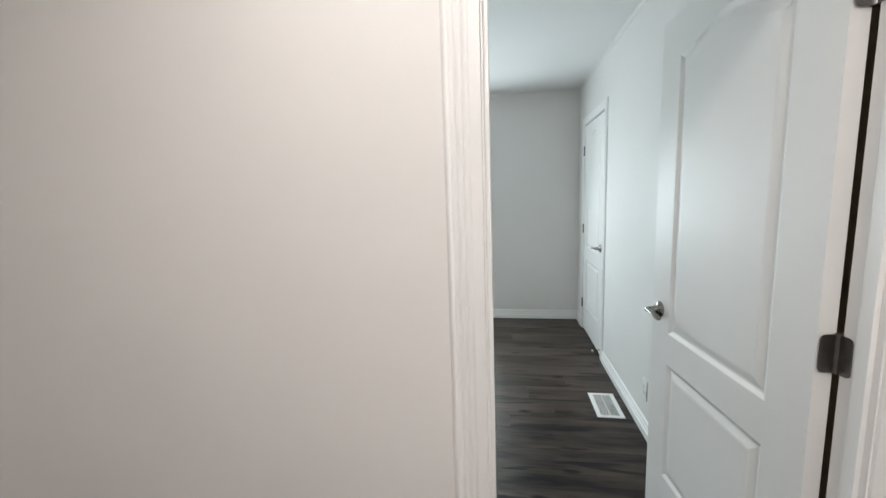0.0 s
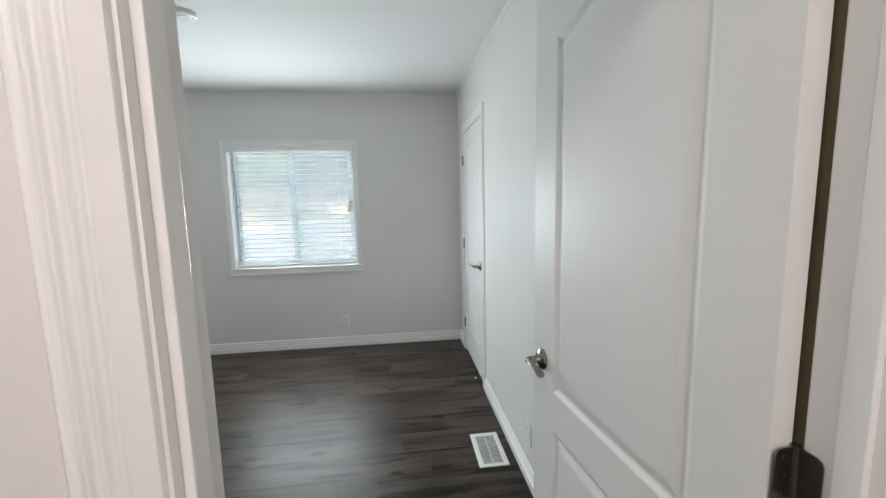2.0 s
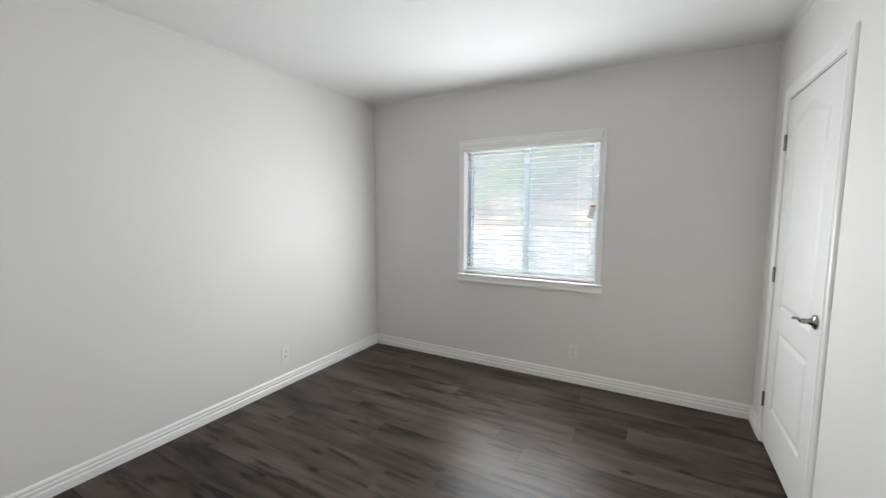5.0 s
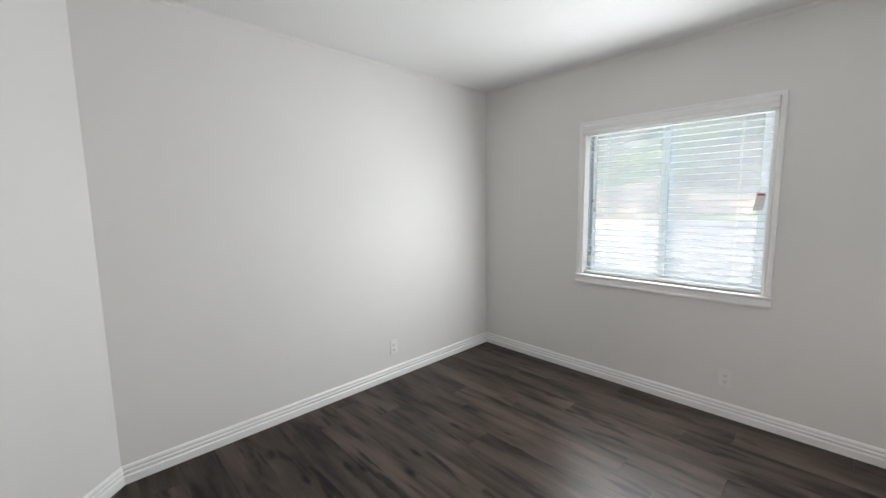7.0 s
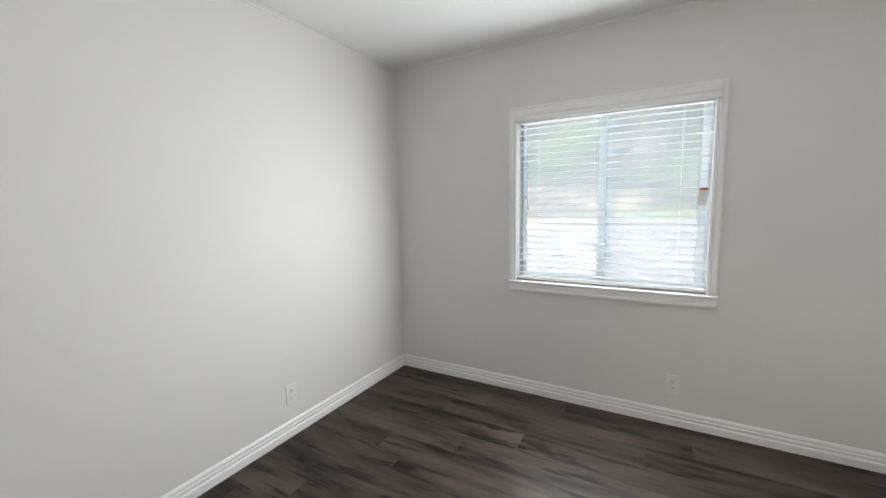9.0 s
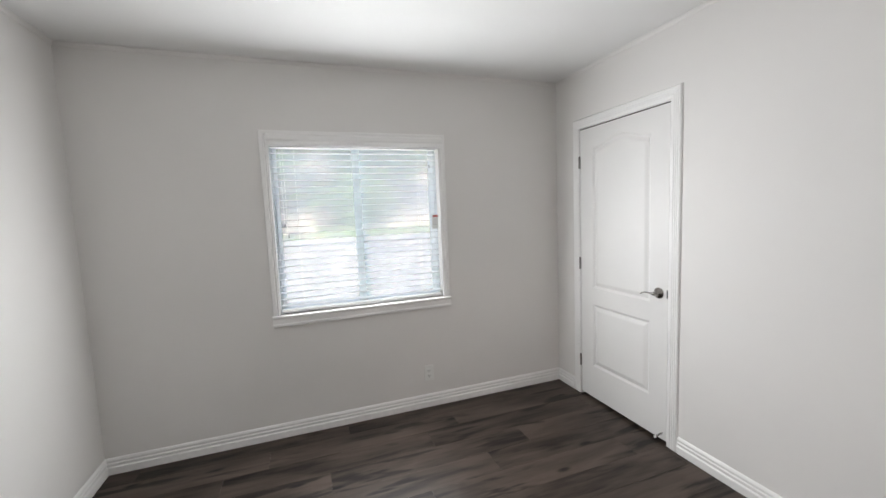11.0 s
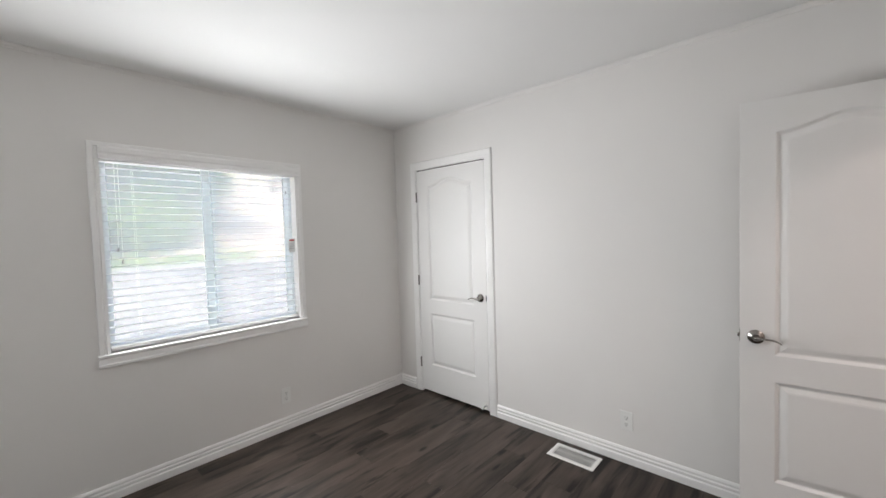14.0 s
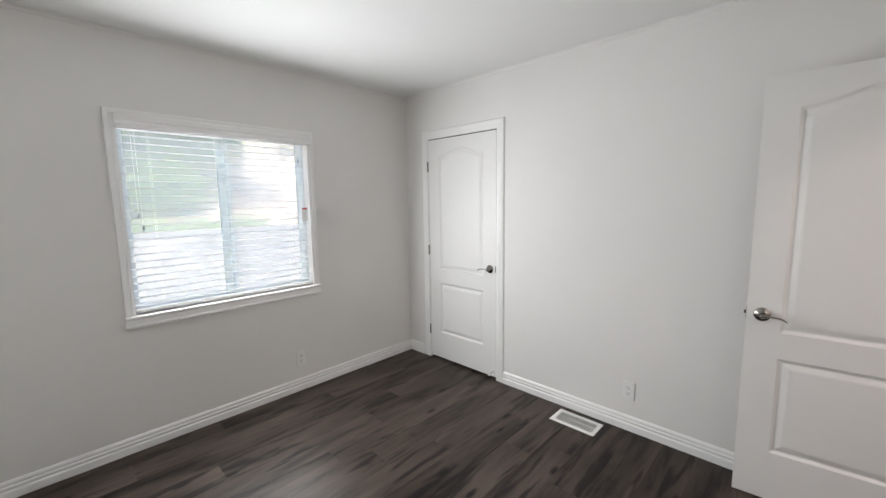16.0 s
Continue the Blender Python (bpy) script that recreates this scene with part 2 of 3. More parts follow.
def boxes(*bs, bevel=0.0):
    """One bmesh of boxes (x0, x1, y0, y1, z0, z1)."""
    bm = bmesh.new()
    for x0, x1, y0, y1, z0, z1 in bs:
        bmesh.ops.create_cube(bm, size=1, matrix=Matrix.LocRotScale(((x0 + x1) / 2, (y0 + y1) / 2, (z0 + z1) / 2), None, (x1 - x0, y1 - y0, z1 - z0)))
    if bevel:
        bmesh.ops.bevel(bm, geom=bm.edges[:], offset=bevel, segments=2, affect="EDGES", profile=0.6)
    return bm


def lathe(profile, steps=24, m=Matrix()):
    """A turned body about z from (radius, height) pairs."""
    bm = bmesh.new()
    rings = []
    for r, z in profile:
        rings.append([bm.verts.new(m @ Vector((r * math.cos(a), r * math.sin(a), z))) for a in (2 * math.pi * i / steps for i in range(steps))])
    for a, b in zip(rings, rings[1:]):
        for i in range(steps):
            bm.faces.new((a[i], a[(i + 1) % steps], b[(i + 1) % steps], b[i]))
    bm.faces.new(rings[0])
    bm.faces.new(rings[-1])
    return bm


def tube(points, radii, steps=12, flat=1.0, bm=None):
    """A tube through points; flat < 1 makes it oval."""
    bm = bm or bmesh.new()
    rings = []
    pts = [Vector(p) for p in points]
    for i, p in enumerate(pts):
        d = (pts[min(i + 1, len(pts) - 1)] - pts[max(i - 1, 0)]).normalized()
        side = d.cross(Vector((0, 0, 1)))
        side = side.normalized() if side.length > 0.01 else Vector((1, 0, 0))
        up = side.cross(d)
        r = radii[i] if isinstance(radii, (list, tuple)) else radii
        rings.append([bm.verts.new(p + r * (math.cos(a) * side + flat * math.sin(a) * up)) for a in (2 * math.pi * k / steps for k in range(steps))])
    for a, b in zip(rings, rings[1:]):
        for k in range(steps):
            bm.faces.new((a[k], a[(k + 1) % steps], b[(k + 1) % steps], b[k]))
    bm.faces.new(rings[0])
    bm.faces.new(rings[-1])
    return bm


def sweep(profile, path):
    """A moulding: profile points (out, up) carried to stations, each (origin, out axis, up axis)."""
    bm = bmesh.new()
    rings = [[bm.verts.new(Vector(o) + a * Vector(u) + b * Vector(v)) for a, b in profile] for o, u, v in path]
    n = len(profile)
    for a, b in zip(rings, rings[1:]):
        for k in range(n):
            bm.faces.new((a[k], a[(k + 1) % n], b[(k + 1) % n], b[k]))
    bm.faces.new(rings[0])
    bm.faces.new(rings[-1])
    return bm


def structure(name, bm, mat, label, category, smooth=False):
    return tagged(part(name, bm, mat, smooth=smooth), label, category, kind="structure")


# ---- the plan ----
XW, XE, YN = -2.28, 0.92, 4.22          # faces of the room's west, east and north walls
YH, YS = 0.69, 0.775                     # hall face and room face of the south wall
ZC = 2.47                                # ceiling
DX0, DX1, DTOP = 0.086, 0.848, 2.04      # clear opening of the entry door
CY0, CY1, CTOP = 3.160, 3.928, 2.045     # clear opening of the closet door
EX0, EX1 = 1.128, 1.892                  # clear opening of the neighbouring hall door
WX0, WX1, WZ0, WZ1 = -1.255, -0.115, 0.838, 1.985  # window opening
HX0, HX1, HY0 = -1.75, 2.15, -1.15       # hall
JT = 0.018                               # jamb board

J0, J1 = DX0 - JT, DX1 + JT
K0, K1 = EX0 - JT, EX1 + JT
structure("wall_south", boxes((HX0 - 0.1, J0, YH, YS, -0.02, ZC), (J0, J1, YH, YS, DTOP + JT, ZC), (J1, K0, YH, YS, -0.02, ZC),
                              (K0, K1, YH, YS, DTOP + JT, ZC), (K1, HX1 + 0.1, YH, YS, -0.02, ZC)), PAINT, "white painted drywall wall with the doorway to the hall", "wall")
structure("wall_north", boxes((XW - 0.14, WX0, YN, YN + 0.14, -0.9, ZC + 0.1), (WX1, HX1 + 0.1, YN, YN + 0.14, -0.9, ZC + 0.1),
                              (WX0, WX1, YN, YN + 0.14, -0.9, WZ0), (WX0, WX1, YN, YN + 0.14, WZ1, ZC + 0.1)), PAINT, "white painted outer wall with one window", "wall")
structure("wall_west", boxes((XW - 0.14, XW, 1.2, YN, -0.9, ZC)), PAINT, "plain white painted drywall wall", "wall")
structure("wall_east", boxes((XE, XE + 0.09, YS, CY0 - JT, -0.02, ZC), (XE, XE + 0.09, CY1 + JT, YN, -0.02, ZC), (XE, XE + 0.09, CY0 - JT, CY1 + JT, CTOP + JT, ZC)),
          PAINT, "white painted drywall wall with the closet doorway", "wall")
bm = boxes((0, 0.76, -0.1, 0, -0.02, ZC))
bmesh.ops.transform(bm, matrix=pose(XW, 1.30, 0, 0, 0, -45), verts=bm.verts[:])
structure("wall_southwest", bm, PAINT, "white painted wall set at an angle across the corner", "wall")
structure("wall_hall_west", boxes((HX0 - 0.1, HX0, HY0, YH, -0.02, ZC)), PAINT, "plain white painted hall wall", "wall")
structure("wall_hall_east", boxes((HX1, HX1 + 0.1, HY0, YN, -0.02, ZC)), PAINT, "plain white painted hall wall", "wall")
structure("wall_hall_south", boxes((HX0 - 0.1, HX1 + 0.1, HY0 - 0.1, HY0, -0.02, ZC)), PAINT, "plain white painted hall wall", "wall")
structure("wall_closet", boxes((XE + 0.09, HX1, 2.55, 2.63, -0.02, ZC)), PAINT, "plain white painted closet wall", "wall")
structure("ceiling", boxes((XW - 0.14, HX1 + 0.1, HY0 - 0.1, YN, ZC, ZC + 0.1)), CEILING, "smooth white painted flat ceiling", "ceiling")

# ---- trim ----
BASE = [(0, 0), (0.016, 0), (0.016, 0.040), (0.0135, 0.044), (0.0085, 0.047), (0.0080, 0.051), (0.0120, 0.055), (0.0125, 0.059), (0.0125, 0.066), (0.0080, 0.070),
        (0.0070, 0.074), (0.0105, 0.078), (0.0105, 0.086), (0.0070, 0.093), (0.0030, 0.098), (0, 0.098)]
COVE = [(0, 0), (0.018, 0), (0.018, -0.003), (0.011, -0.007), (0.006, -0.013), (0.0045, -0.020), (0, -0.022)]


def along(profile, a, b, out, z, m0=0.0, m1=0.0):
    """A moulding along the wall's foot or top from a to b; out points into the room; m0, m1 mitre the ends."""
    a, b, o = Vector((*a, z)), Vector((*b, z)), Vector((*out, 0))
    d = (b - a).normalized()
    return sweep(profile, [(a, o + m0 * d, (0, 0, 1)), (b, o - m1 * d, (0, 0, 1))])


R2 = math.sqrt(0.5)
for nm, a, b, out, m0, m1 in (("north", (XW, YN), (XE, YN), (0, -1), 1, 1), ("west", (XW, 1.30), (XW, YN), (1, 0), 0.414, 1),
                              ("southwest", (XW, 1.30), (XW + 0.525, YS), (R2, R2), 0.414, 0.414), ("south", (XW + 0.525, YS), (DX0 - 0.095, YS), (0, 1), 0.414, 0),
                              ("east", (XE, YS + 0.192), (XE, CY0 - 0.078), (-1, 0), 0, 0), ("northeast", (XE, CY1 + 0.078), (XE, YN), (-1, 0), 0, 1)):
    structure("baseboard_" + nm, along(BASE, a, b, out, 0.001, m0, m1), TRIM, "white grooved wooden baseboard along the wall", "baseboard")
for nm, a, b, out, m0, m1 in (("north", (XW, YN), (XE, YN), (0, -1), 1, 1), ("west", (XW, 1.30), (XW, YN), (1, 0), 0.414, 1), ("east", (XE, YS), (XE, YN), (-1, 0), 1, 1),
                              ("southwest", (XW, 1.30), (XW + 0.525, YS), (R2, R2), 0.414, 0.414), ("south", (XW + 0.525, YS), (XE, YS), (0, 1), 0.414, 1)):
    structure("trim_cove_" + nm, along(COVE, a, b, out, ZC - 0.001, m0, m1), PAINT, "thin white cove trim under the ceiling", "trim", smooth=True)
for nm, x0, x1 in (("west", HX0, DX0 - 0.088), ("mid", DX1 + 0.088, EX0 - 0.082)):
    structure("baseboard_hall_" + nm, along(BASE, (x0, YH), (x1, YH), (0, -1), 0.001), TRIM, "white grooved wooden baseboard along the hall wall", "baseboard")

# fluted casing: (across the width from the opening, proud of the wall)
def casing_profile(w):
    """A flat board with three shallow rounded grooves towards its outer edge and eased edges."""
    pts = [(0, 0), (0, 0.007), (0.02 * w, 0.0095)]
    for g in (0.38, 0.56, 0.74):
        for d, k in ((-0.078, -0.2), (-0.05, 0.35), (-0.018, 1.0), (0.018, 1.0), (0.05, 0.35), (0.078, -0.2)):
            pts.append(((g + d) * w, 0.0105 + 0.004 * g - 0.0024 * k))
    return pts + [(0.88 * w, 0.0125), (0.95 * w, 0.0075), (w, 0.0030), (w, 0)]


def door_casing(name, w, p0, p1, top, right, out, label):
    """Two legs and a head with mitred corners round an opening from p0 to p1 (plan points on the wall's face)."""
    p0, p1, r, o = Vector((*p0, 0)), Vector((*p1, 0)), Vector((*right, 0)), Vector((*out, 0))
    up, t = Vector((0, 0, 1)), Vector((0, 0, top))
    prof = casing_profile(w)
    return structure(name, sweep(prof, [(p0, -r, o), (p0 + t, -r + up, o), (p1 + t, r + up, o), (p1, r, o)]), TRIM, label, "trim", True)


door_casing("trim_entry_hall", 0.082, (DX0 - 0.004, YH), (DX1 + 0.004, YH), DTOP + 0.004, (1, 0), (0, -1), "white fluted casing round the entry doorway")
door_casing("trim_entry_room", 0.062, (DX0 - 0.004, YS), (DX1 + 0.006, YS), DTOP + 0.004, (1, 0), (0, 1), "white fluted casing round the entry doorway")
door_casing("trim_closet", 0.072, (XE, CY1 + 0.004), (XE, CY0 - 0.004), CTOP + 0.004, (0, -1), (-1, 0), "white fluted casing round the closet doorway")
door_casing("trim_hall_door", 0.072, (EX0 - 0.004, YH), (EX1 + 0.004, YH), DTOP + 0.004, (1, 0), (0, -1), "white fluted casing round the hall door")
structure("trim_entry_jamb", boxes((J0, DX0, YH - 0.002, YS + 0.002, 0, DTOP), (DX1, J1, YH - 0.002, YS + 0.002, 0, DTOP), (J0, J1, YH - 0.002, YS + 0.002, DTOP, DTOP + JT)),
          TRIM, "white painted wooden door jamb", "trim")
structure("trim_entry_stop", boxes((DX0, DX0 + 0.011, YH + 0.012, YH + 0.045, 0, DTOP), (DX1 - 0.011, DX1, YH + 0.012, YH + 0.045, 0, DTOP), (DX0 + 0.011, DX1 - 0.011, YH + 0.012, YH + 0.045, DTOP - 0.011, DTOP), bevel=0.002),
          TRIM, "white painted door stop strip on the jamb", "trim")
structure("trim_closet_jamb", boxes((XE - 0.002, XE + 0.09, CY0 - JT, CY0, 0, CTOP), (XE - 0.002, XE + 0.09, CY1, CY1 + JT, 0, CTOP), (XE - 0.002, XE + 0.09, CY0 - JT, CY1 + JT, CTOP, CTOP + JT)),
          TRIM, "white painted wooden closet door jamb", "trim")
# strip added behind the door to make the hinge gap dark
structure("trim_gap_strip", boxes((XE - 0.014, XE, YS + 0.019, YS + 0.19, 0, 2.0)), GAP_BROWN, "brown strip added behind the open door to darken the hinge gap", "trim")
structure("trim_hall_door_jamb", boxes((K0, EX0, YH - 0.002, YS, 0, DTOP), (EX1, K1, YH - 0.002, YS, 0, DTOP), (K0, K1, YH - 0.002, YS, DTOP, DTOP + JT)),
          TRIM, "white painted wooden door jamb", "trim")


# ---- doors ----
def inset(points, d):
    out = []
    n = len(points)
    for i, p in enumerate(points):
        a, b = Vector(points[i - 1]), Vector(points[(i + 1) % n])
        p = Vector(p)
        e0, e1 = (p - a).normalized(), (b - p).normalized()
        n0, n1 = Vector((-e0.y, e0.x)), Vector((-e1.y, e1.x))
        k = (n0 + n1).normalized()
        out.append(p + k * (d / max(k.dot(n0), 0.3)))
    return out


def door_slab(w, h, t):
    """A moulded two-panel door: the upper panel has a cambered top. Hinge edge at x = 0, faces at y = 0 and y = -t, foot at z = 0."""
    bm = bmesh.new()
    s, lo0, lo1, up0, sh, rise = 0.128, 0.245, 0.722, 0.845, 1.870, 0.056
    a, b = s, w - s
    arch = [(b + (a - b) * u, sh + rise * ((1 - math.cos(2 * math.pi * u)) / 2) ** 1.1) for u in (i / 24 for i in range(25))]
    panels = [[(a, lo0), (b, lo0), (b, lo1), (a, lo1)], [(a, up0), (b, up0)] + arch]
    for side, y0 in ((1, 0.0), (-1, -t)):
        def v(p, depth=0.0):
            return bm.verts.new((p[0], y0 - side * depth, p[1]))
        for quad in ([(0, 0), (a, 0), (a, h), (0, h)], [(b, 0), (w, 0), (w, h), (b, h)], [(a, 0), (b, 0), (b, lo0), (a, lo0)], [(a, lo1), (b, lo1), (b, up0), (a, up0)]):
            bm.faces.new([v(p) for p in quad])
        for p, q in zip(arch, arch[1:]):
            bm.faces.new([v(p), v(q), v((q[0], h)), v((p[0], h))])
        for outline in panels:
            rings = [[v(p, dep) for p in (inset(outline, d) if d else outline)] for d, dep in ((0, 0), (0.003, 0.0012), (0.013, 0.0075), (0.017, 0.0086), (0.022, 0.0080), (0.041, 0.0020), (0.049, 0.0008))]
            k = len(outline)
            for r0, r1 in zip(rings, rings[1:]):
                for i in range(k):
                    bm.faces.new((r0[i], r0[(i + 1) % k], r1[(i + 1) % k], r1[i]))
            bm.faces.new(rings[-1])
    for q in ([(0, 0, 0), (0, -t, 0), (0, -t, h), (0, 0, h)], [(w, 0, 0), (w, -t, 0), (w, -t, h), (w, 0, h)], [(0, 0, 0), (w, 0, 0), (w, -t, 0), (0, -t, 0)], [(0, 0, h), (w, 0, h), (w, -t, h), (0, -t, h)]):
        bm.faces.new([bm.verts.new(p) for p in q])
    bmesh.ops.remove_doubles(bm, verts=bm.verts[:], dist=0.0002)
    return bm


def lever(parent, x, y, z, face, way):
    """A lever handle on a door face at y; face: +1 or -1, the side it stands out to; way: +1 or -1, where the lever points along x."""
    f = pose(x, y, z, -90 * face)
    rose = part("rose", lathe([(0.0, 0.0), (0.033, 0.0), (0.033, 0.005), (0.029, 0.010), (0.019, 0.013), (0.0145, 0.018), (0.0125, 0.030), (0.012, 0.044), (0.0, 0.044)], 32), NICKEL, parent, "satin nickel round rose and neck", f, True)
    bm = bmesh.new()
    rings = []
    for i in range(19):
        u = i / 18
        cx = x + way * (-0.010 + 0.100 * u)
        cy = y + face * (0.048 + 0.004 * math.sin(u * math.pi))
        cz = z - 0.003 * u + 0.004 * math.sin(u * math.pi * 0.9) - 0.013 * (max(u - 0.62, 0) / 0.38) ** 2
        tt = 0.0110 - 0.0025 * math.sin(min(u * 1.4, 1) * math.pi) + 0.003 * max(u - 0.6, 0) / 0.4
        hh = 0.0110 - 0.0072 * min(u * 2.6, 1)
        if i in (0, 18):
            hh, tt = hh * 0.55, tt * 0.55
        rings.append([bm.verts.new((cx, cy + tt * math.cos(a), cz + hh * math.sin(a))) for a in (2 * math.pi * k / 14 for k in range(14))])
    for p, q in zip(rings, rings[1:]):
        for k in range(14):
            bm.faces.new((p[k], p[(k + 1) % 14], q[(k + 1) % 14], q[k]))
    bm.faces.new(rings[0])
    bm.faces.new(rings[-1])
    arm = part("lever", bm, NICKEL, parent, "satin nickel curved lever", None, True)
    return rose, arm


def hinge(parent, m, open_leaf):
    """A butt hinge; the pin along z at the origin of m; one leaf along -x, the other along open_leaf (a plan direction), or none when shut."""
    pin = part("hinge", tube([(0, 0, -0.045), (0, 0, 0.045)], 0.0072, 12), STEEL, parent, "dark satin steel hinge", m, True)
    if open_leaf is None:
        return pin
    for name, d in (("door_leaf", Vector((-1, 0, 0))), ("jamb_leaf", open_leaf)):
        side = d.cross(Vector((0, 0, 1)))
        bm = bmesh.new()
        out = [(0, -0.044), (0.028, -0.044), (0.0345, -0.041), (0.037, -0.034), (0.037, 0.034), (0.0345, 0.041), (0.028, 0.044), (0, 0.044)]
        rows = [[bm.verts.new(d * a + side * k + Vector((0, 0, b))) for a, b in out] for k in (-0.0012, 0.0012)]
        bm.faces.new(rows[0])
        bm.faces.new(rows[1][::-1])
        for i in range(8):
            bm.faces.new((rows[0][i], rows[0][(i + 1) % 8], rows[1][(i + 1) % 8], rows[1][i]))
        for zz in (-0.03, 0.0, 0.03):
            bmesh.ops.create_cone(bm, cap_ends=True, segments=10, radius1=0.004, radius2=0.003, depth=0.004, matrix=Matrix.Translation(d * (0.016 + 0.005 * (zz != 0)) + Vector((0, 0, zz))) @ side.to_track_quat("Z", "Y").to_matrix().to_4x4())
        part(name, bm, STEEL, pin)
    return pin


# the entry door, swung into the room; local +x runs from the hinge to the lock edge
HINGE = (0.846, 0.787)
SWING = 95.4
door = new("door_1")
door.matrix_world = pose(*HINGE, 0.012, 0, 0, SWING)
tagged(door, "white moulded two-panel interior door standing open into the room", "door", kind="structure")
T = 0.040
slab = part("door_slab", door_slab(0.752, 2.018, T), DOOR, door, "white semi-gloss moulded panel slab", pose(0.006, T, 0))
lever(slab, 0.752 - 0.06, 0, 0.925, 1, -1)
lever(slab, 0.752 - 0.06, -T, 0.925, -1, -1)
part("latch", boxes((0.752, 0.762, -0.024, -0.012, 0.917, 0.933), bevel=0.002), NICKEL, slab, "nickel latch bolt")
part("latch_plate", boxes((0.7515, 0.7535, -0.030, -0.006, 0.896, 0.954)), NICKEL, slab)
south = Matrix.Rotation(radians(90 - SWING), 3, "Z") @ Vector((0, -1, 0))
for z in (0.264, 1.034, 1.793):
    hinge(door, pose(0, 0, z, 0, 0, -90), south)

# the closet door, shut; hinges towards the window
closet = new("door_2")
closet.matrix_world = pose(XE - 0.002, CY1 - 0.003, 0.022, 0, 0, -90)
tagged(closet, "white moulded two-panel closet door, shut", "door", kind="structure")
slab = part("door_slab", door_slab(0.762, 2.0145, T), DOOR, closet, "white semi-gloss moulded panel slab", pose(0, T, 0))
lever(slab, 0.762 - 0.062, -T, 0.912, -1, -1)
# black strip put in to stand for the shade in the gap
part("gap_shade", boxes((0.001, 0.761, 0.004, 0.012, 2.0148, 2.0222)), DARK, closet, "dark strip standing for the shade in the gap over the slab", pose(0, 0, 0))
part("strike_plate", boxes((0.7540, 0.7615, -T - 0.0015, -T + 0.006, 0.888, 0.938), bevel=0.0007), DARK, slab, "dark latch plate")
for z in (0.255, 1.02, 1.78):
    hinge(closet, pose(-0.004, -0.006, z, 0, 0, 180), None)
stop = new("door_stop")
stop.matrix_world = pose(XE + 0.004, CY0 + 0.03, 0.062)
tagged(stop, "spring door stop with a white tip on the closet door", "door stop")
coil = [(-0.004 - 0.056 * i / 90, 0.0045 * math.cos(i * 0.9), 0.0045 * math.sin(i * 0.9) - 0.008 * (i / 90) ** 2) for i in range(91)]
part("spring", tube(coil, 0.0012, 5), NICKEL, stop, "thin steel spring", None, True)
part("base_plate", lathe([(0, 0), (0.010, 0), (0.008, 0.005), (0, 0.005)], 14, pose(0, 0, 0, 0, -90, 0)), NICKEL, stop)
part("tip", lathe([(0, 0), (0.007, 0.001), (0.0075, 0.010), (0.005, 0.013), (0, 0.013)], 14, pose(-0.058, 0, -0.008, 0, -90, 0)), RUBBER, stop, "white rubber tip", None, True)

# the neighbouring door in the hall, shut
hall_door = new("door_3")
hall_door.matrix_world = pose(EX1 - 0.003, YH + 0.010, 0.012, 0, 0, 180)
tagged(hall_door, "white moulded two-panel hall door, shut", "door", kind="structure")
slab = part("door_slab", door_slab(0.758, 2.018, T), DOOR, hall_door, "white semi-gloss moulded panel slab")
lever(slab, 0.758 - 0.052, 0, 0.905, 1, -1)
part("strike_plate", boxes((0.7500, 0.7575, -0.004, 0.0018, 0.886, 0.928), bevel=0.0008), DARK, slab, "dark latch plate")

# ---- window ----
window = new("window_1")
window.matrix_world = pose(0, 0, 0)
tagged(window, "white vinyl sliding window with two panes and a painted casing", "window", kind="structure")
WC = (WX0 + WX1) / 2
FY0, FY1 = YN + 0.066, YN + 0.130
FW = 0.014
part("window_frame", boxes((WX0, WX0 + FW, FY0, FY1, WZ0, WZ1), (WX1 - FW, WX1, FY0, FY1, WZ0, WZ1), (WX0 + FW, WX1 - FW, FY0, FY1, WZ0, WZ0 + 0.018), (WX0 + FW, WX1 - FW, FY0, FY1, WZ1 - 0.018, WZ1), bevel=0.003), VINYL, window)
for nm, x0, x1, y, s0, s1 in (("sliding_sash", WC - 0.042, WX1 - FW - 0.001, FY0 + 0.008, 0.048, 0.040), ("fixed_sash", WX0 + FW + 0.001, WC + 0.042, FY0 + 0.036, 0.024, 0.048)):
    z0, z1 = WZ0 + 0.019, WZ1 - 0.019
    sash = part(nm, boxes((x0, x0 + s0, y, y + 0.024, z0, z1), (x1 - s1, x1, y, y + 0.024, z0, z1), (x0 + s0, x1 - s1, y, y + 0.024, z0, z0 + 0.030), (x0 + s0, x1 - s1, y, y + 0.024, z1 - 0.030, z1), bevel=0.003), VINYL, window)
    pane = part("pane", boxes((x0 + s0 - 0.004, x1 - s1 + 0.004, y + 0.010, y + 0.014, z0 + 0.026, z1 - 0.026)), GLASS, sash, "clear glass pane")
    pane.visible_shadow = False
screen = part("insect_screen", boxes((WC + 0.02, WX1 - 0.03, FY1 + 0.002, FY1 + 0.0028, WZ0 + 0.03, WZ1 - 0.03)), SCREEN, window, "fine grey insect screen")
CW = 0.05
prof = [(0, 0), (0, 0.010), (0.008, 0.012), (0.014, 0.014), (0.017, 0.011), (0.021, 0.011), (0.025, 0.016), (0.042, 0.018), (0.048, 0.018), (CW, 0.016), (CW, 0)]
o, r, up = Vector((0, -1, 0)), Vector((1, 0, 0)), Vector((0, 0, 1))
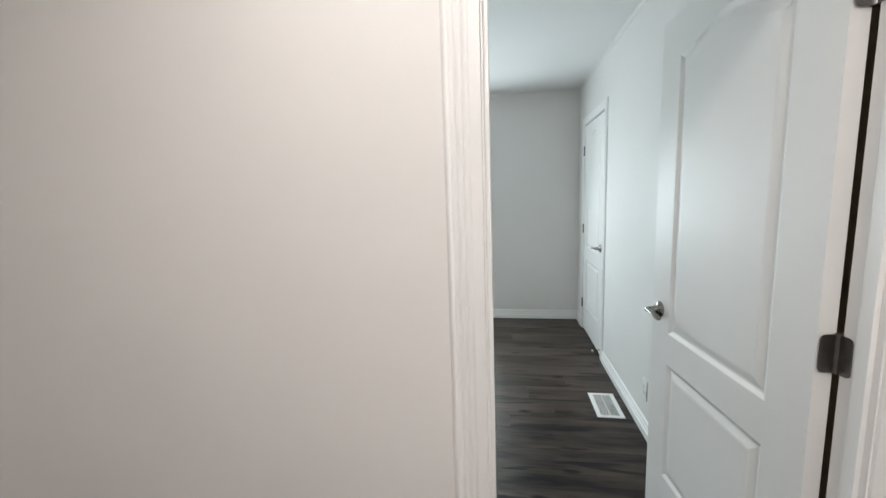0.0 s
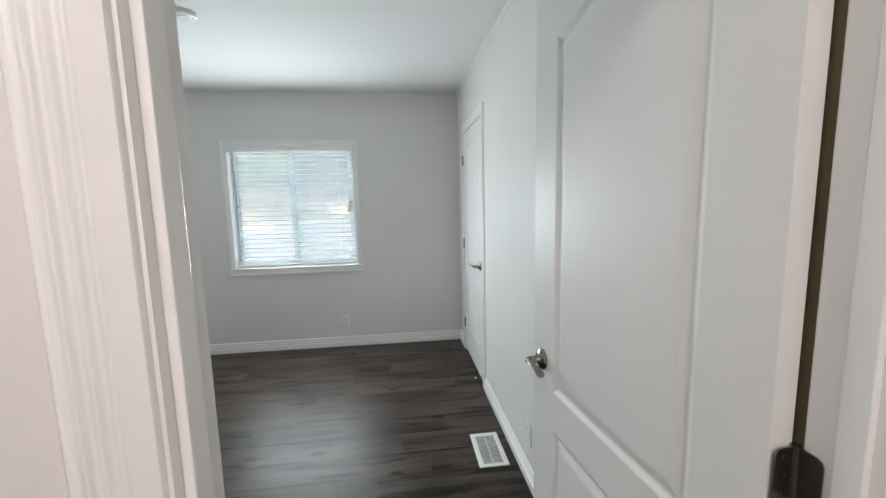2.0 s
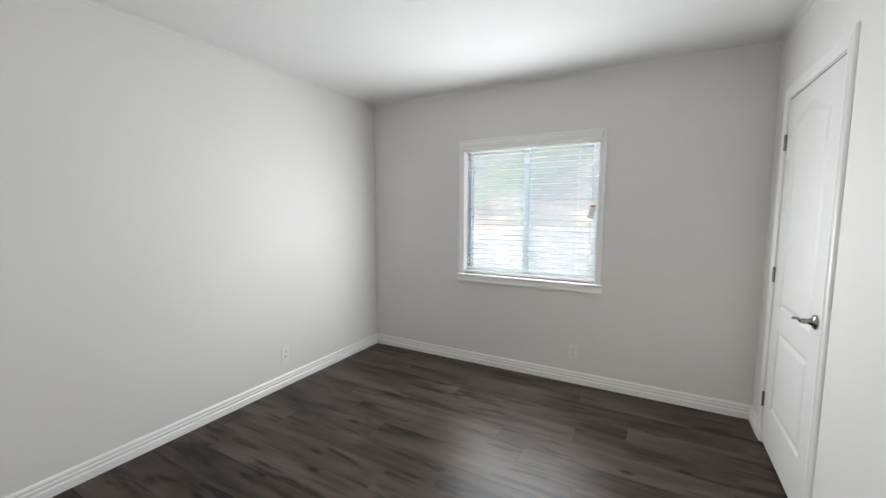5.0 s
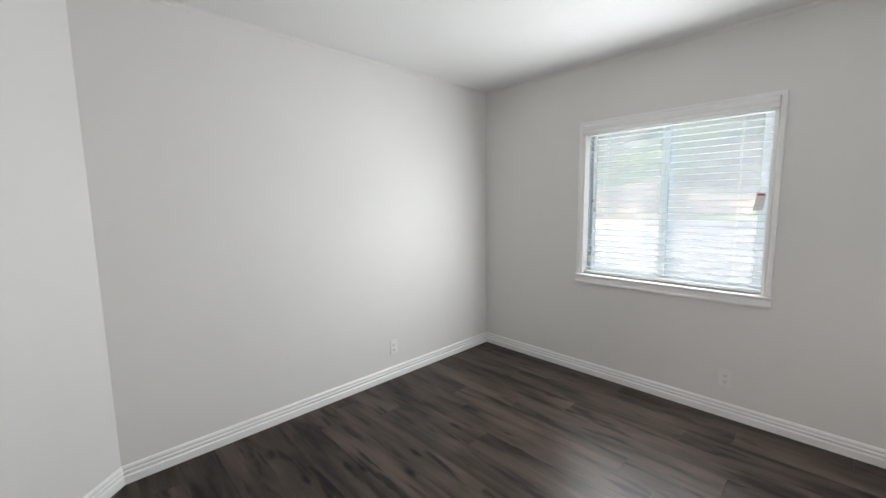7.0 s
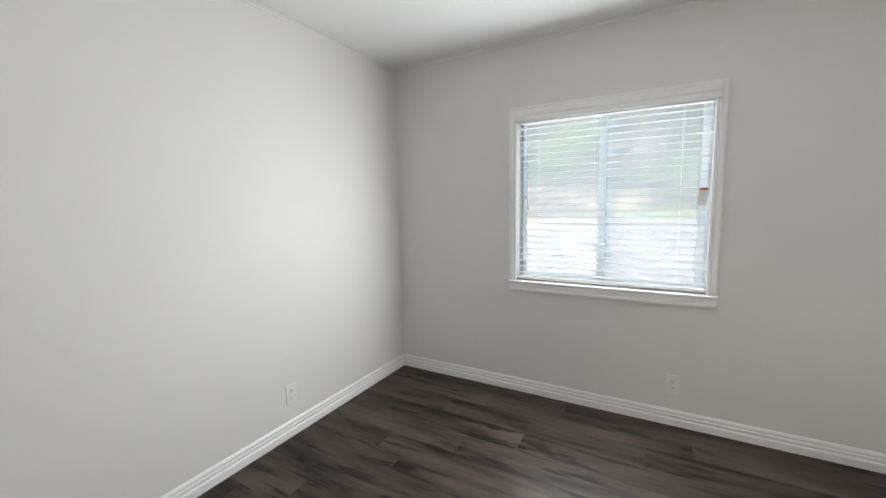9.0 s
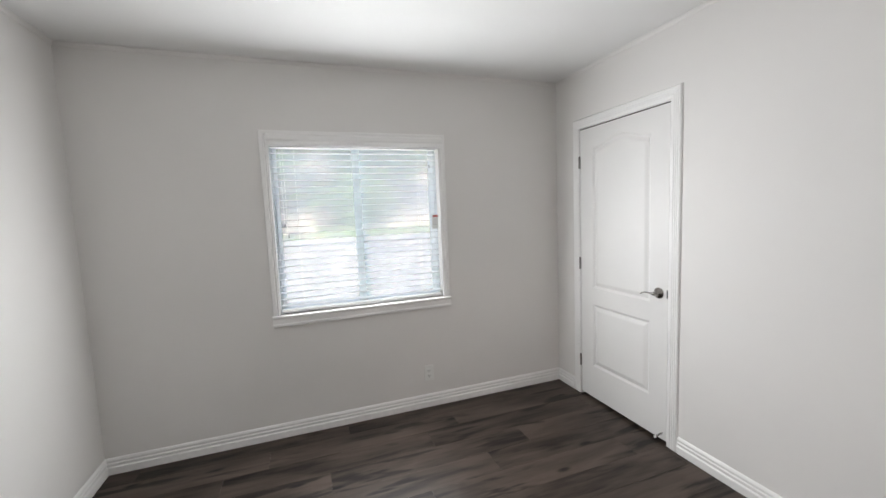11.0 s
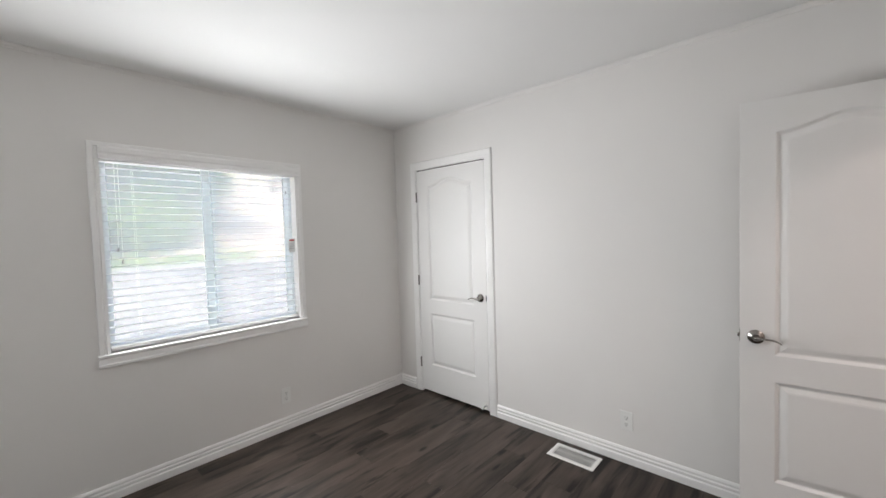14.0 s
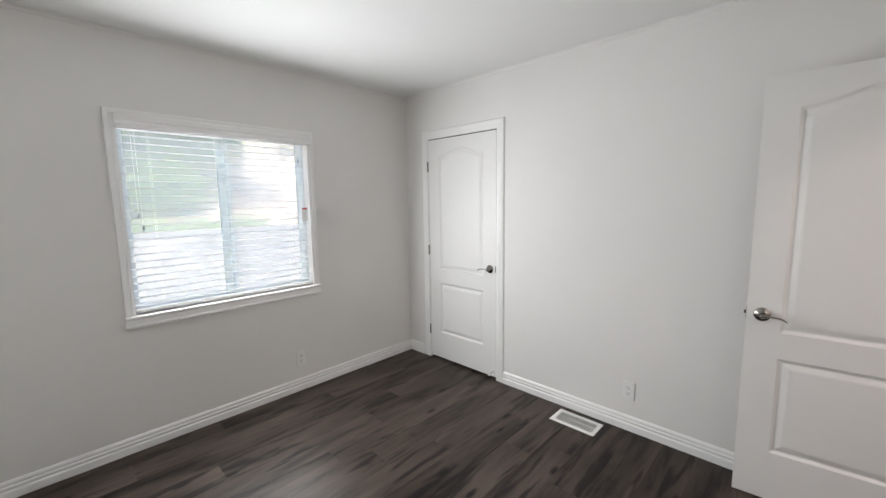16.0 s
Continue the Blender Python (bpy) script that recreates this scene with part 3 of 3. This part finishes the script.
part("casing", sweep(prof, [(Vector((WX0, YN, WZ0)), -r, o), (Vector((WX0, YN, WZ1)), -r + up, o), (Vector((WX1, YN, WZ1)), r + up, o), (Vector((WX1, YN, WZ0)), r, o)]), TRIM, window, "white painted wooden casing")
sill_prof = [(0, 0), (0.020, 0), (0.023, -0.004), (0.023, -0.014), (0.021, -0.018), (0.017, -0.021), (0.018, -0.052), (0.021, -0.057), (0.021, -0.070), (0.017, -0.073), (0, -0.073)]
part("window_sill", sweep(sill_prof, [(Vector((WX0 - 0.053, YN, WZ0 - 0.001)), o, up), (Vector((WX1 + 0.055, YN, WZ0 - 0.001)), o, up)]), TRIM, window, "white painted wooden sill and apron")

# ---- blind ----
blind = new("window_blind")
blind.matrix_world = pose(WC, YN + 0.035, WZ0)
tagged(blind, "white two-inch horizontal slat blind, lowered with open slats", "blind")
BW = WX1 - WX0 - 0.012
val = [(0, 0), (0.016, 0), (0.020, 0.004), (0.020, 0.020), (0.016, 0.026), (0.016, 0.034), (0.020, 0.040), (0.021, 0.062), (0.016, 0.070), (0.010, 0.074), (0, 0.074)]
vy = -0.035 - 0.022
part("valance", sweep(val, [(Vector((-BW / 2 - 0.012, vy, 1.098)), o, up), (Vector((BW / 2 + 0.026, vy, 1.098)), o, up)]), TRIM, blind, "white moulded valance")
part("head_rail", boxes((-BW / 2, BW / 2, -0.026, 0.026, 1.095, 1.142)), PLASTIC, blind)
for sx in (-BW / 2 - 0.012, BW / 2 + 0.018):
    part("valance_return", boxes((sx, sx + 0.008, vy, -0.0355, 1.099, 1.171)), TRIM, blind)


def slat_mesh():
    bm = bmesh.new()
    rows = []
    for k in range(7):
        u = -1 + 2 * k / 6
        y, z = 0.025 * u, 0.0012 * (1 - u * u)
        rows.append([bm.verts.new((x, y, z + dz)) for x in (-BW / 2, BW / 2) for dz in (0, 0.0018)])
    for a, b in zip(rows, rows[1:]):
        bm.faces.new((a[0], a[2], b[2], b[0]))
        bm.faces.new((a[1], b[1], b[3], a[3]))
        bm.faces.new((a[0], b[0], b[1], a[1]))
        bm.faces.new((a[2], a[3], b[3], b[2]))
    for a in (rows[0], rows[-1]):
        bm.faces.new((a[0], a[1], a[3], a[2]))
    return mesh_of(bm, SLAT)


SM = slat_mesh()
for i in range(24):
    s = new("slat", SM)
    s.parent = blind
    s.matrix_local = pose(random.uniform(-0.0015, 0.0015), 0, 0.052 + 0.0438 * i, 0.5 + random.uniform(-0.7, 0.7), random.uniform(-0.06, 0.06), 0)
part("bottom_rail", boxes((-BW / 2, BW / 2, -0.025, 0.025, 0.010, 0.026), bevel=0.003), PLASTIC, blind)
for cx in (-0.42, 0.0, 0.42):
    for cy in (-0.0262, 0.0262):
        part("ladder_cord", tube([(cx, cy, 0.02), (cx, cy, 1.10)], 0.0006, 5), CORD, blind)
for cx, cz in ((-0.505, 0.60), (-0.488, 0.53)):
    part("lift_cord", tube([(cx, -0.031, cz), (cx, -0.031, 1.10)], 0.0010, 5), CORD, blind)
    part("tassel", lathe([(0, 0), (0.007, 0.001), (0.006, 0.014), (0.003, 0.026), (0, 0.026)], 12, pose(cx, -0.031, cz - 0.024)), TASSEL, blind, "grey plastic tassel", None, True)
part("tilt_rod_hook", boxes((0.497, 0.505, -0.034, -0.028, 0.96, 0.985), bevel=0.001), TASSEL, blind, "grey plastic tilt hook")
tag = new("warning_tag")
tag.matrix_world = pose(-0.150, YN + 0.002, 1.355, 0, 0, -4)
tagged(tag, "curled white paper tag with a red stripe on the blind", "tag")


def curl(x0, x1, z0, z1, thick, front):
    """A strip of the tag's paper, bent back towards its foot."""
    bm = bmesh.new()
    rows = []
    for k in range(9):
        z = z0 + (z1 - z0) * k / 8
        bend = -0.022 * (1 - z / 0.105) ** 2 + 0.006 * math.sin(z / 0.105 * math.pi)
        lean = -0.010 * (1 - z / 0.105)
        rows.append([bm.verts.new((x + lean, bend + y, z)) for x, y in ((x0, front), (x1, front), (x1, front + thick), (x0, front + thick))])
    for a, b in zip(rows, rows[1:]):
        for q in range(4):
            bm.faces.new((a[q], a[(q + 1) % 4], b[(q + 1) % 4], b[q]))
    bm.faces.new(rows[0])
    bm.faces.new(rows[-1])
    return bm


part("card", curl(-0.024, 0.024, 0, 0.105, 0.0008, 0), PAPER, tag, "", None, True)
part("stripe", curl(-0.020, 0.018, 0.088, 0.099, 0.0005, -0.0008), REDINK, tag, "red printed stripe")
for k in range(4):
    part("print_line", curl(-0.017, 0.016 - 0.005 * (k % 2), 0.028 + 0.013 * k, 0.031 + 0.013 * k, 0.0004, -0.0007), GREYINK, tag)


# ---- small fixtures ----
def outlet(m):
    ob = new("wall_outlet")
    ob.matrix_world = m
    tagged(ob, "white duplex electrical outlet on the wall above the baseboard", "outlet", "wall outlets")
    part("cover_plate", boxes((-0.036, 0.036, -0.006, 0, -0.059, 0.059), bevel=0.003), PLASTIC, ob)
    for zz in (0.0205, -0.0205):
        sock = part("socket", boxes((-0.0165, 0.0165, -0.0085, -0.0058, zz - 0.0165, zz + 0.0165), bevel=0.0012), PLASTIC, ob)
        part("slot", boxes((-0.0085, -0.0060, -0.0092, -0.0083, zz - 0.002, zz + 0.008), (0.0060, 0.0085, -0.0092, -0.0083, zz - 0.002, zz + 0.007), (-0.0025, 0.0025, -0.0092, -0.0083, zz - 0.012, zz - 0.007)), DARK, sock)
    part("screw", lathe([(0, 0), (0.003, 0), (0.003, 0.001), (0, 0.001)], 10, pose(0, -0.006, 0, 90)), PLASTIC, ob)
    return ob


first = outlet(pose(-0.257, YN, 0.263))
copy_thing(first, pose(XE, 2.115, 0.268, 0, 0, -90))
copy_thing(first, pose(XW, 3.043, 0.262, 0, 0, 90))

smoke = new("smoke_detector")
smoke.matrix_world = pose(-0.80, 2.70, ZC)
tagged(smoke, "round white smoke detector on the ceiling", "smoke detector")
part("base", lathe([(0, 0), (0.068, 0), (0.068, -0.007), (0, -0.007)], 40), PLASTIC, smoke, "", None, True)
part("housing", lathe([(0, -0.007), (0.062, -0.007), (0.063, -0.012), (0.060, -0.019), (0.050, -0.024), (0, -0.026)], 40), PLASTIC, smoke, "", None, True)
part("sensor_grille", lathe([(0.030, -0.0245), (0.030, -0.028), (0.012, -0.028), (0.012, -0.0245)], 32), PLASTIC, smoke, "", None, True)
part("indicator", lathe([(0, 0), (0.003, 0), (0.003, -0.003), (0, -0.003)], 8, pose(0.044, 0.0, -0.0245)), DARK, smoke)

vent = new("floor_vent")
vent.matrix_world = pose(0.775, 2.394, 0.001)
tagged(vent, "white metal louvred register set in the plank floor", "floor vent")
VX, VY, IX, IY = 0.084, 0.152, 0.056, 0.126
fr = bmesh.new()
steps = [(VX, VY, 0.0), (VX - 0.001, VY - 0.001, 0.003), (VX - 0.006, VY - 0.006, 0.005), (IX + 0.003, IY + 0.003, 0.005), (IX, IY, 0.003), (IX, IY, -0.0005)]
rings = [[fr.verts.new((sx * a, sy * b, z)) for sx, sy in ((-1, -1), (1, -1), (1, 1), (-1, 1))] for a, b, z in steps]
for a, b in zip(rings, rings[1:]):
    for i in range(4):
        fr.faces.new((a[i], a[(i + 1) % 4], b[(i + 1) % 4], b[i]))
part("frame", fr, PLASTIC, vent, "white painted steel rim")
lm = mesh_of(boxes((-IX, IX, -0.0020, 0.0020, 0.0030, 0.0044)), PLASTIC)
for i in range(22):
    s = new("louvre", lm)
    s.parent = vent
    s.matrix_local = Matrix.Translation((0, -IY + 2 * IY * (i + 0.5) / 22, 0))
part("bar", boxes((-0.0025, 0.0025, -IY, IY, 0.0012, 0.0030)), PLASTIC, vent)
part("damper", boxes((-IX, IX, 0.02, IY, -0.0007, -0.0001)), GREYMETAL, vent, "grey damper blade")
# flat black sheet that stands for the shaded depth under the louvres
part("well_shade", boxes((-IX, IX, -IY, 0.02, -0.0008, -0.0002)), DARK, vent)

hl = new("ceiling_light")
hl.matrix_world = pose(*HALL_LAMP_AND_FILL[0][:2], ZC)
tagged(hl, "unseen flush white ceiling light in the hall", "ceiling light", "hall ceiling lights")
part("base", lathe([(0, 0), (0.16, 0), (0.16, -0.02), (0.155, -0.03), (0.145, -0.03), (0.145, -0.052), (0.14, -0.052), (0.14, -0.025), (0, -0.025)], 36), PLASTIC, hl, "", None, True)
# second fixture is made up, to go with the added hall fill
copy_thing(hl, pose(*HALL_LAMP_AND_FILL[1][:2], ZC))

# ---- outdoors ----
GZ = -0.85
structure("ground", boxes((-60, 60, YN + 0.14, 8.35, GZ - 0.1, GZ)), CONCRETE, "pale concrete yard between house and wall", "ground")


def hill_z(x, y):
    d = y - 8.6
    return 0.95 + 0.08 * d + (0.024 * d * d if d < 11 else 2.9 + 0.53 * (d - 11)) + 0.12 * noise.noise(Vector((x * 0.5, y * 0.5, 0))) + min(d * 0.12, 0.8) * noise.noise(Vector((x * 0.12, y * 0.12, 3)))


bm = bmesh.new()
nx, ny = 90, 60
grid = [[bm.verts.new((x, y, hill_z(x, y) if j else 0.92)) for i in range(nx + 1) for x in (-30 + 60 * i / nx,)] for j in range(ny + 1) for y in (8.56 + 34 * (j / ny) ** 1.5,)]
for j in range(ny):
    for i in range(nx):
        bm.faces.new((grid[j][i], grid[j][i + 1], grid[j + 1][i + 1], grid[j + 1][i]))
structure("hillside", bm, DIRT, "dry bare hillside rising behind the yard wall", "hillside", True)

wall = new("retaining_wall")
wall.matrix_world = pose(0, 8.35, GZ)
tagged(wall, "pale grey concrete retaining wall with a flat cap", "retaining wall", kind="structure")
for i in range(9):
    x0 = -2.2 + 2.44 * i
    if x0 > 16:
        break
    part("wall_panel", boxes((x0 + 0.006, x0 + 2.434, 0, 0.18, 0, 1.88), bevel=0.008), CONCRETE, wall)
for i in range(6):
    x1 = -2.2 - 2.44 * i
    part("wall_panel", boxes((x1 - 2.434, x1 - 0.006, 0.05, 0.22, 0, 1.78), bevel=0.008), CONCRETE, wall)
part("cap", boxes((-2.22, 17.5, -0.02, 0.20, 1.882, 1.94), bevel=0.006), CONCRETE, wall, "smooth concrete cap")


def leaves(bm, centre, spread, count, length, width, droop, rng):
    for _ in range(count):
        c = Vector(centre) + Vector((rng.gauss(0, spread[0]), rng.gauss(0, spread[1]), rng.gauss(0, spread[2])))
        d = Vector((rng.gauss(0, 1), rng.gauss(0, 1), rng.gauss(-droop, 0.6))).normalized()
        s = d.cross(Vector((rng.gauss(0, 1), rng.gauss(0, 1), rng.gauss(0, 1)))).normalized() * width * rng.uniform(0.6, 1.3)
        k = length * rng.uniform(0.6, 1.4)
        bend = Vector((0, 0, -0.12 * k))
        v = [bm.verts.new(p) for p in (c, c + d * k * 0.5 + s + bend * 0.3, c + d * k + bend, c + d * k * 0.5 - s + bend * 0.3)]
        bm.faces.new(v)


def tree(x, y, height, radius, crown, seed, label, mat=LEAF, limbs=9, lean=0.0):
    """A tapered trunk with limbs and a crown of many narrow leaves. crown: lowest height, spread, leaves a limb, length."""
    rng = random.Random(seed)
    z0 = hill_z(x, y) - 0.1
    ob = new("tree")
    ob.matrix_world = pose(x, y, z0)
    tagged(ob, label, "tree")
    n = 12
    pts = [Vector((lean * height * (i / n) + 0.05 * height * 0.3 * noise.noise(Vector((i * 0.4, seed, 0))), 0.3 * noise.noise(Vector((i * 0.4, seed, 7))), height * i / n)) for i in range(n + 1)]
    part("trunk", tube(pts, [radius * (1.25 if i == 0 else 1 - 0.75 * i / n) for i in range(n + 1)], 12), BARK, ob, "", None, True)
    low, spread, count, length = crown
    cb = bmesh.new()
    for k in range(limbs):
        u = low + (1 - low) * (k + rng.random()) / limbs
        base = pts[min(int(u * n), n)]
        a = rng.uniform(0, 2 * math.pi)
        end = base + Vector((math.cos(a) * spread * rng.uniform(0.5, 1), math.sin(a) * spread * rng.uniform(0.5, 1), spread * rng.uniform(-0.1, 0.5)))
        mid = (base + end) / 2 + Vector((0, 0, 0.12 * spread))
        part("limb", tube([base, mid, end], [radius * 0.35, radius * 0.2, radius * 0.06], 6), BARK, ob, "", None, True)
        for q in (mid, end, (mid + end) / 2):
            leaves(cb, q, (spread * 0.25, spread * 0.25, spread * 0.2), count * 2, length * 0.85, length * 0.05, 0.9, rng)
    part("crown", cb, mat, ob, "narrow drooping green leaves")
    return ob


GREEN = "leafy green tree with drooping leaves on the slope"
tree(-0.58, 10.5, 7.0, 0.19, (0.36, 1.5, 120, 0.34), 11, "tall tree with a thick bare brown trunk", LEAF_DRY, 10, 0.012)
tree(-4.6, 12.4, 5.0, 0.12, (0.10, 1.5, 380, 0.32), 12, GREEN)
tree(-3.1, 13.6, 5.5, 0.11, (0.10, 1.5, 360, 0.32), 13, GREEN)
tree(0.35, 12.0, 4.6, 0.07, (0.12, 1.3, 420, 0.42), 14, GREEN)
tree(-1.9, 12.8, 4.8, 0.07, (0.25, 1.2, 300, 0.36), 20, GREEN)
tree(0.9, 13.4, 5.0, 0.08, (0.10, 1.2, 400, 0.40), 15, GREEN)
tree(-1.6, 15.5, 5.5, 0.10, (0.12, 1.6, 240, 0.34), 19, GREEN)
tree(5.0, 16.0, 6.0, 0.12, (0.25, 1.5, 110, 0.28), 16, "thin brownish tree on the dry slope", LEAF_DRY)
tree(7.6, 17.0, 6.0, 0.12, (0.25, 1.7, 110, 0.28), 17, "thin brownish tree on the dry slope", LEAF_DRY)
tree(-7.4, 13.5, 6.0, 0.14, (0.10, 1.8, 240, 0.32), 18, GREEN)


def shrub(x, y, r, seed, mat, label, n=260, length=0.14):
    rng = random.Random(seed)
    ob = new("shrub")
    ob.matrix_world = pose(x, y, hill_z(x, y) - 0.03)
    tagged(ob, label, "shrub")
    st, cb = bmesh.new(), bmesh.new()
    for k in range(7):
        a = rng.uniform(0, 6.28)
        end = Vector((math.cos(a) * r * rng.uniform(0.3, 0.8), math.sin(a) * r * rng.uniform(0.3, 0.8), r * rng.uniform(0.3, 0.75)))
        tube([(0, 0, 0), end * 0.5 + Vector((0, 0, 0.1 * r)), end], [0.02, 0.012, 0.004], 5, 1.0, st)
        leaves(cb, end, (r * 0.3, r * 0.3, r * 0.2), n // 7, length, length * 0.2, -0.1, rng)
    part("stems", st, BARK, ob)
    part("foliage", cb, mat, ob)
    return ob


for i, (x, y, r) in enumerate(((-3.4, 9.6, 0.7), (-2.4, 9.8, 0.8), (-1.6, 9.5, 0.5), (-4.6, 10.0, 0.8), (-5.8, 9.7, 0.8), (-2.9, 10.8, 0.7))):
    shrub(x, y, r, 40 + i, BRUSH, "dark dry bush on the slope behind the wall", 320, 0.16)
for i, (x, y, r) in enumerate(((-0.6, 9.2, 0.35), (0.3, 9.3, 0.25), (2.8, 9.4, 0.4), (3.9, 9.7, 0.5), (5.2, 10.2, 0.6), (6.8, 11.0, 0.7))):
    shrub(x, y, r, 60 + i, LEAF if i < 2 else LEAF_DRY, "low green bush behind the wall", 260, 0.12)
rng = random.Random(5)
gb = bmesh.new()
for _ in range(6000):
    x, y = rng.uniform(-10, 12), 8.8 + rng.random() ** 1.5 * 9
    leaves(gb, (x, y, hill_z(x, y) + 0.02), (0.03, 0.03, 0.01), 2, 0.22, 0.008, -1.2, rng)
tagged(part("dry_grass", gb, GRASS), "scattered dry grass tufts on the hillside", "grass", kind="stuff")

wb = bmesh.new()
for _ in range(1500):
    x, y = rng.uniform(-1.6, 5.0), 8.62 + rng.random() ** 2 * 1.1
    if noise.noise(Vector((x * 0.9, y * 0.9, 5))) > -0.12:
        leaves(wb, (x, y, hill_z(x, y) + 0.05), (0.06, 0.06, 0.04), 4, 0.16, 0.016, -0.8, rng)
tagged(part("green_weeds", wb, LEAF), "low green weeds along the top of the yard wall", "weeds", kind="stuff")
tb = bmesh.new()
for _ in range(500):
    x, y = rng.uniform(-7, 9), 8.9 + rng.random() * 8
    a, k = rng.uniform(0, math.pi), rng.uniform(0.15, 0.6)
    c = Vector((x, y, hill_z(x, y) + 0.03))
    d = Vector((math.cos(a), math.sin(a), rng.uniform(-0.05, 0.35))) * k
    tube([c - d, c + Vector((0, 0, 0.02)), c + d], [0.012, 0.010, 0.004], 4, 1.0, tb)
tagged(part("fallen_twigs", tb, BRUSH), "fallen dry twigs scattered over the slope", "twigs", kind="stuff")

# ---- floor planks ----
floor = structure("floor", boxes((XW - 0.1, HX1 + 0.05, HY0 - 0.05, YN + 0.02, -0.06, -0.0065)), DARK, "dark grey-brown wood-look vinyl plank floor", "floor")
PW, PL, GAP = 0.1815, 1.22, 0.0005


def plank_mesh(length):
    bm = bmesh.new()
    w, c, h = PW - GAP, 0.0006, 0.006
    rows = [[bm.verts.new(p) for p in ((d, d, z), (length - GAP - d, d, z), (length - GAP - d, w - d, z), (d, w - d, z))] for d, z in ((0, -h), (0, -c * 0.6), (c, 0))]
    for a, b in zip(rows, rows[1:]):
        for i in range(4):
            bm.faces.new((a[i], a[(i + 1) % 4], b[(i + 1) % 4], b[i]))
    bm.faces.new(rows[-1])
    return mesh_of(bm, PLANK)


full = plank_mesh(PL)
prng = random.Random(21)
y = HY0 - 0.04
while y < YN + 0.01:
    x = XW - 0.08 - prng.uniform(0.05, 0.95) * PL
    while x < HX1:
        a, b = max(x, XW - 0.08), min(x + PL, HX1 + 0.04)
        if b - a > 0.05:
            pl = new("plank", full if b - a > PL - 0.001 else plank_mesh(b - a))
            pl.parent = floor
            pl.location = (a, y, 0)
        x += PL
    y += PW
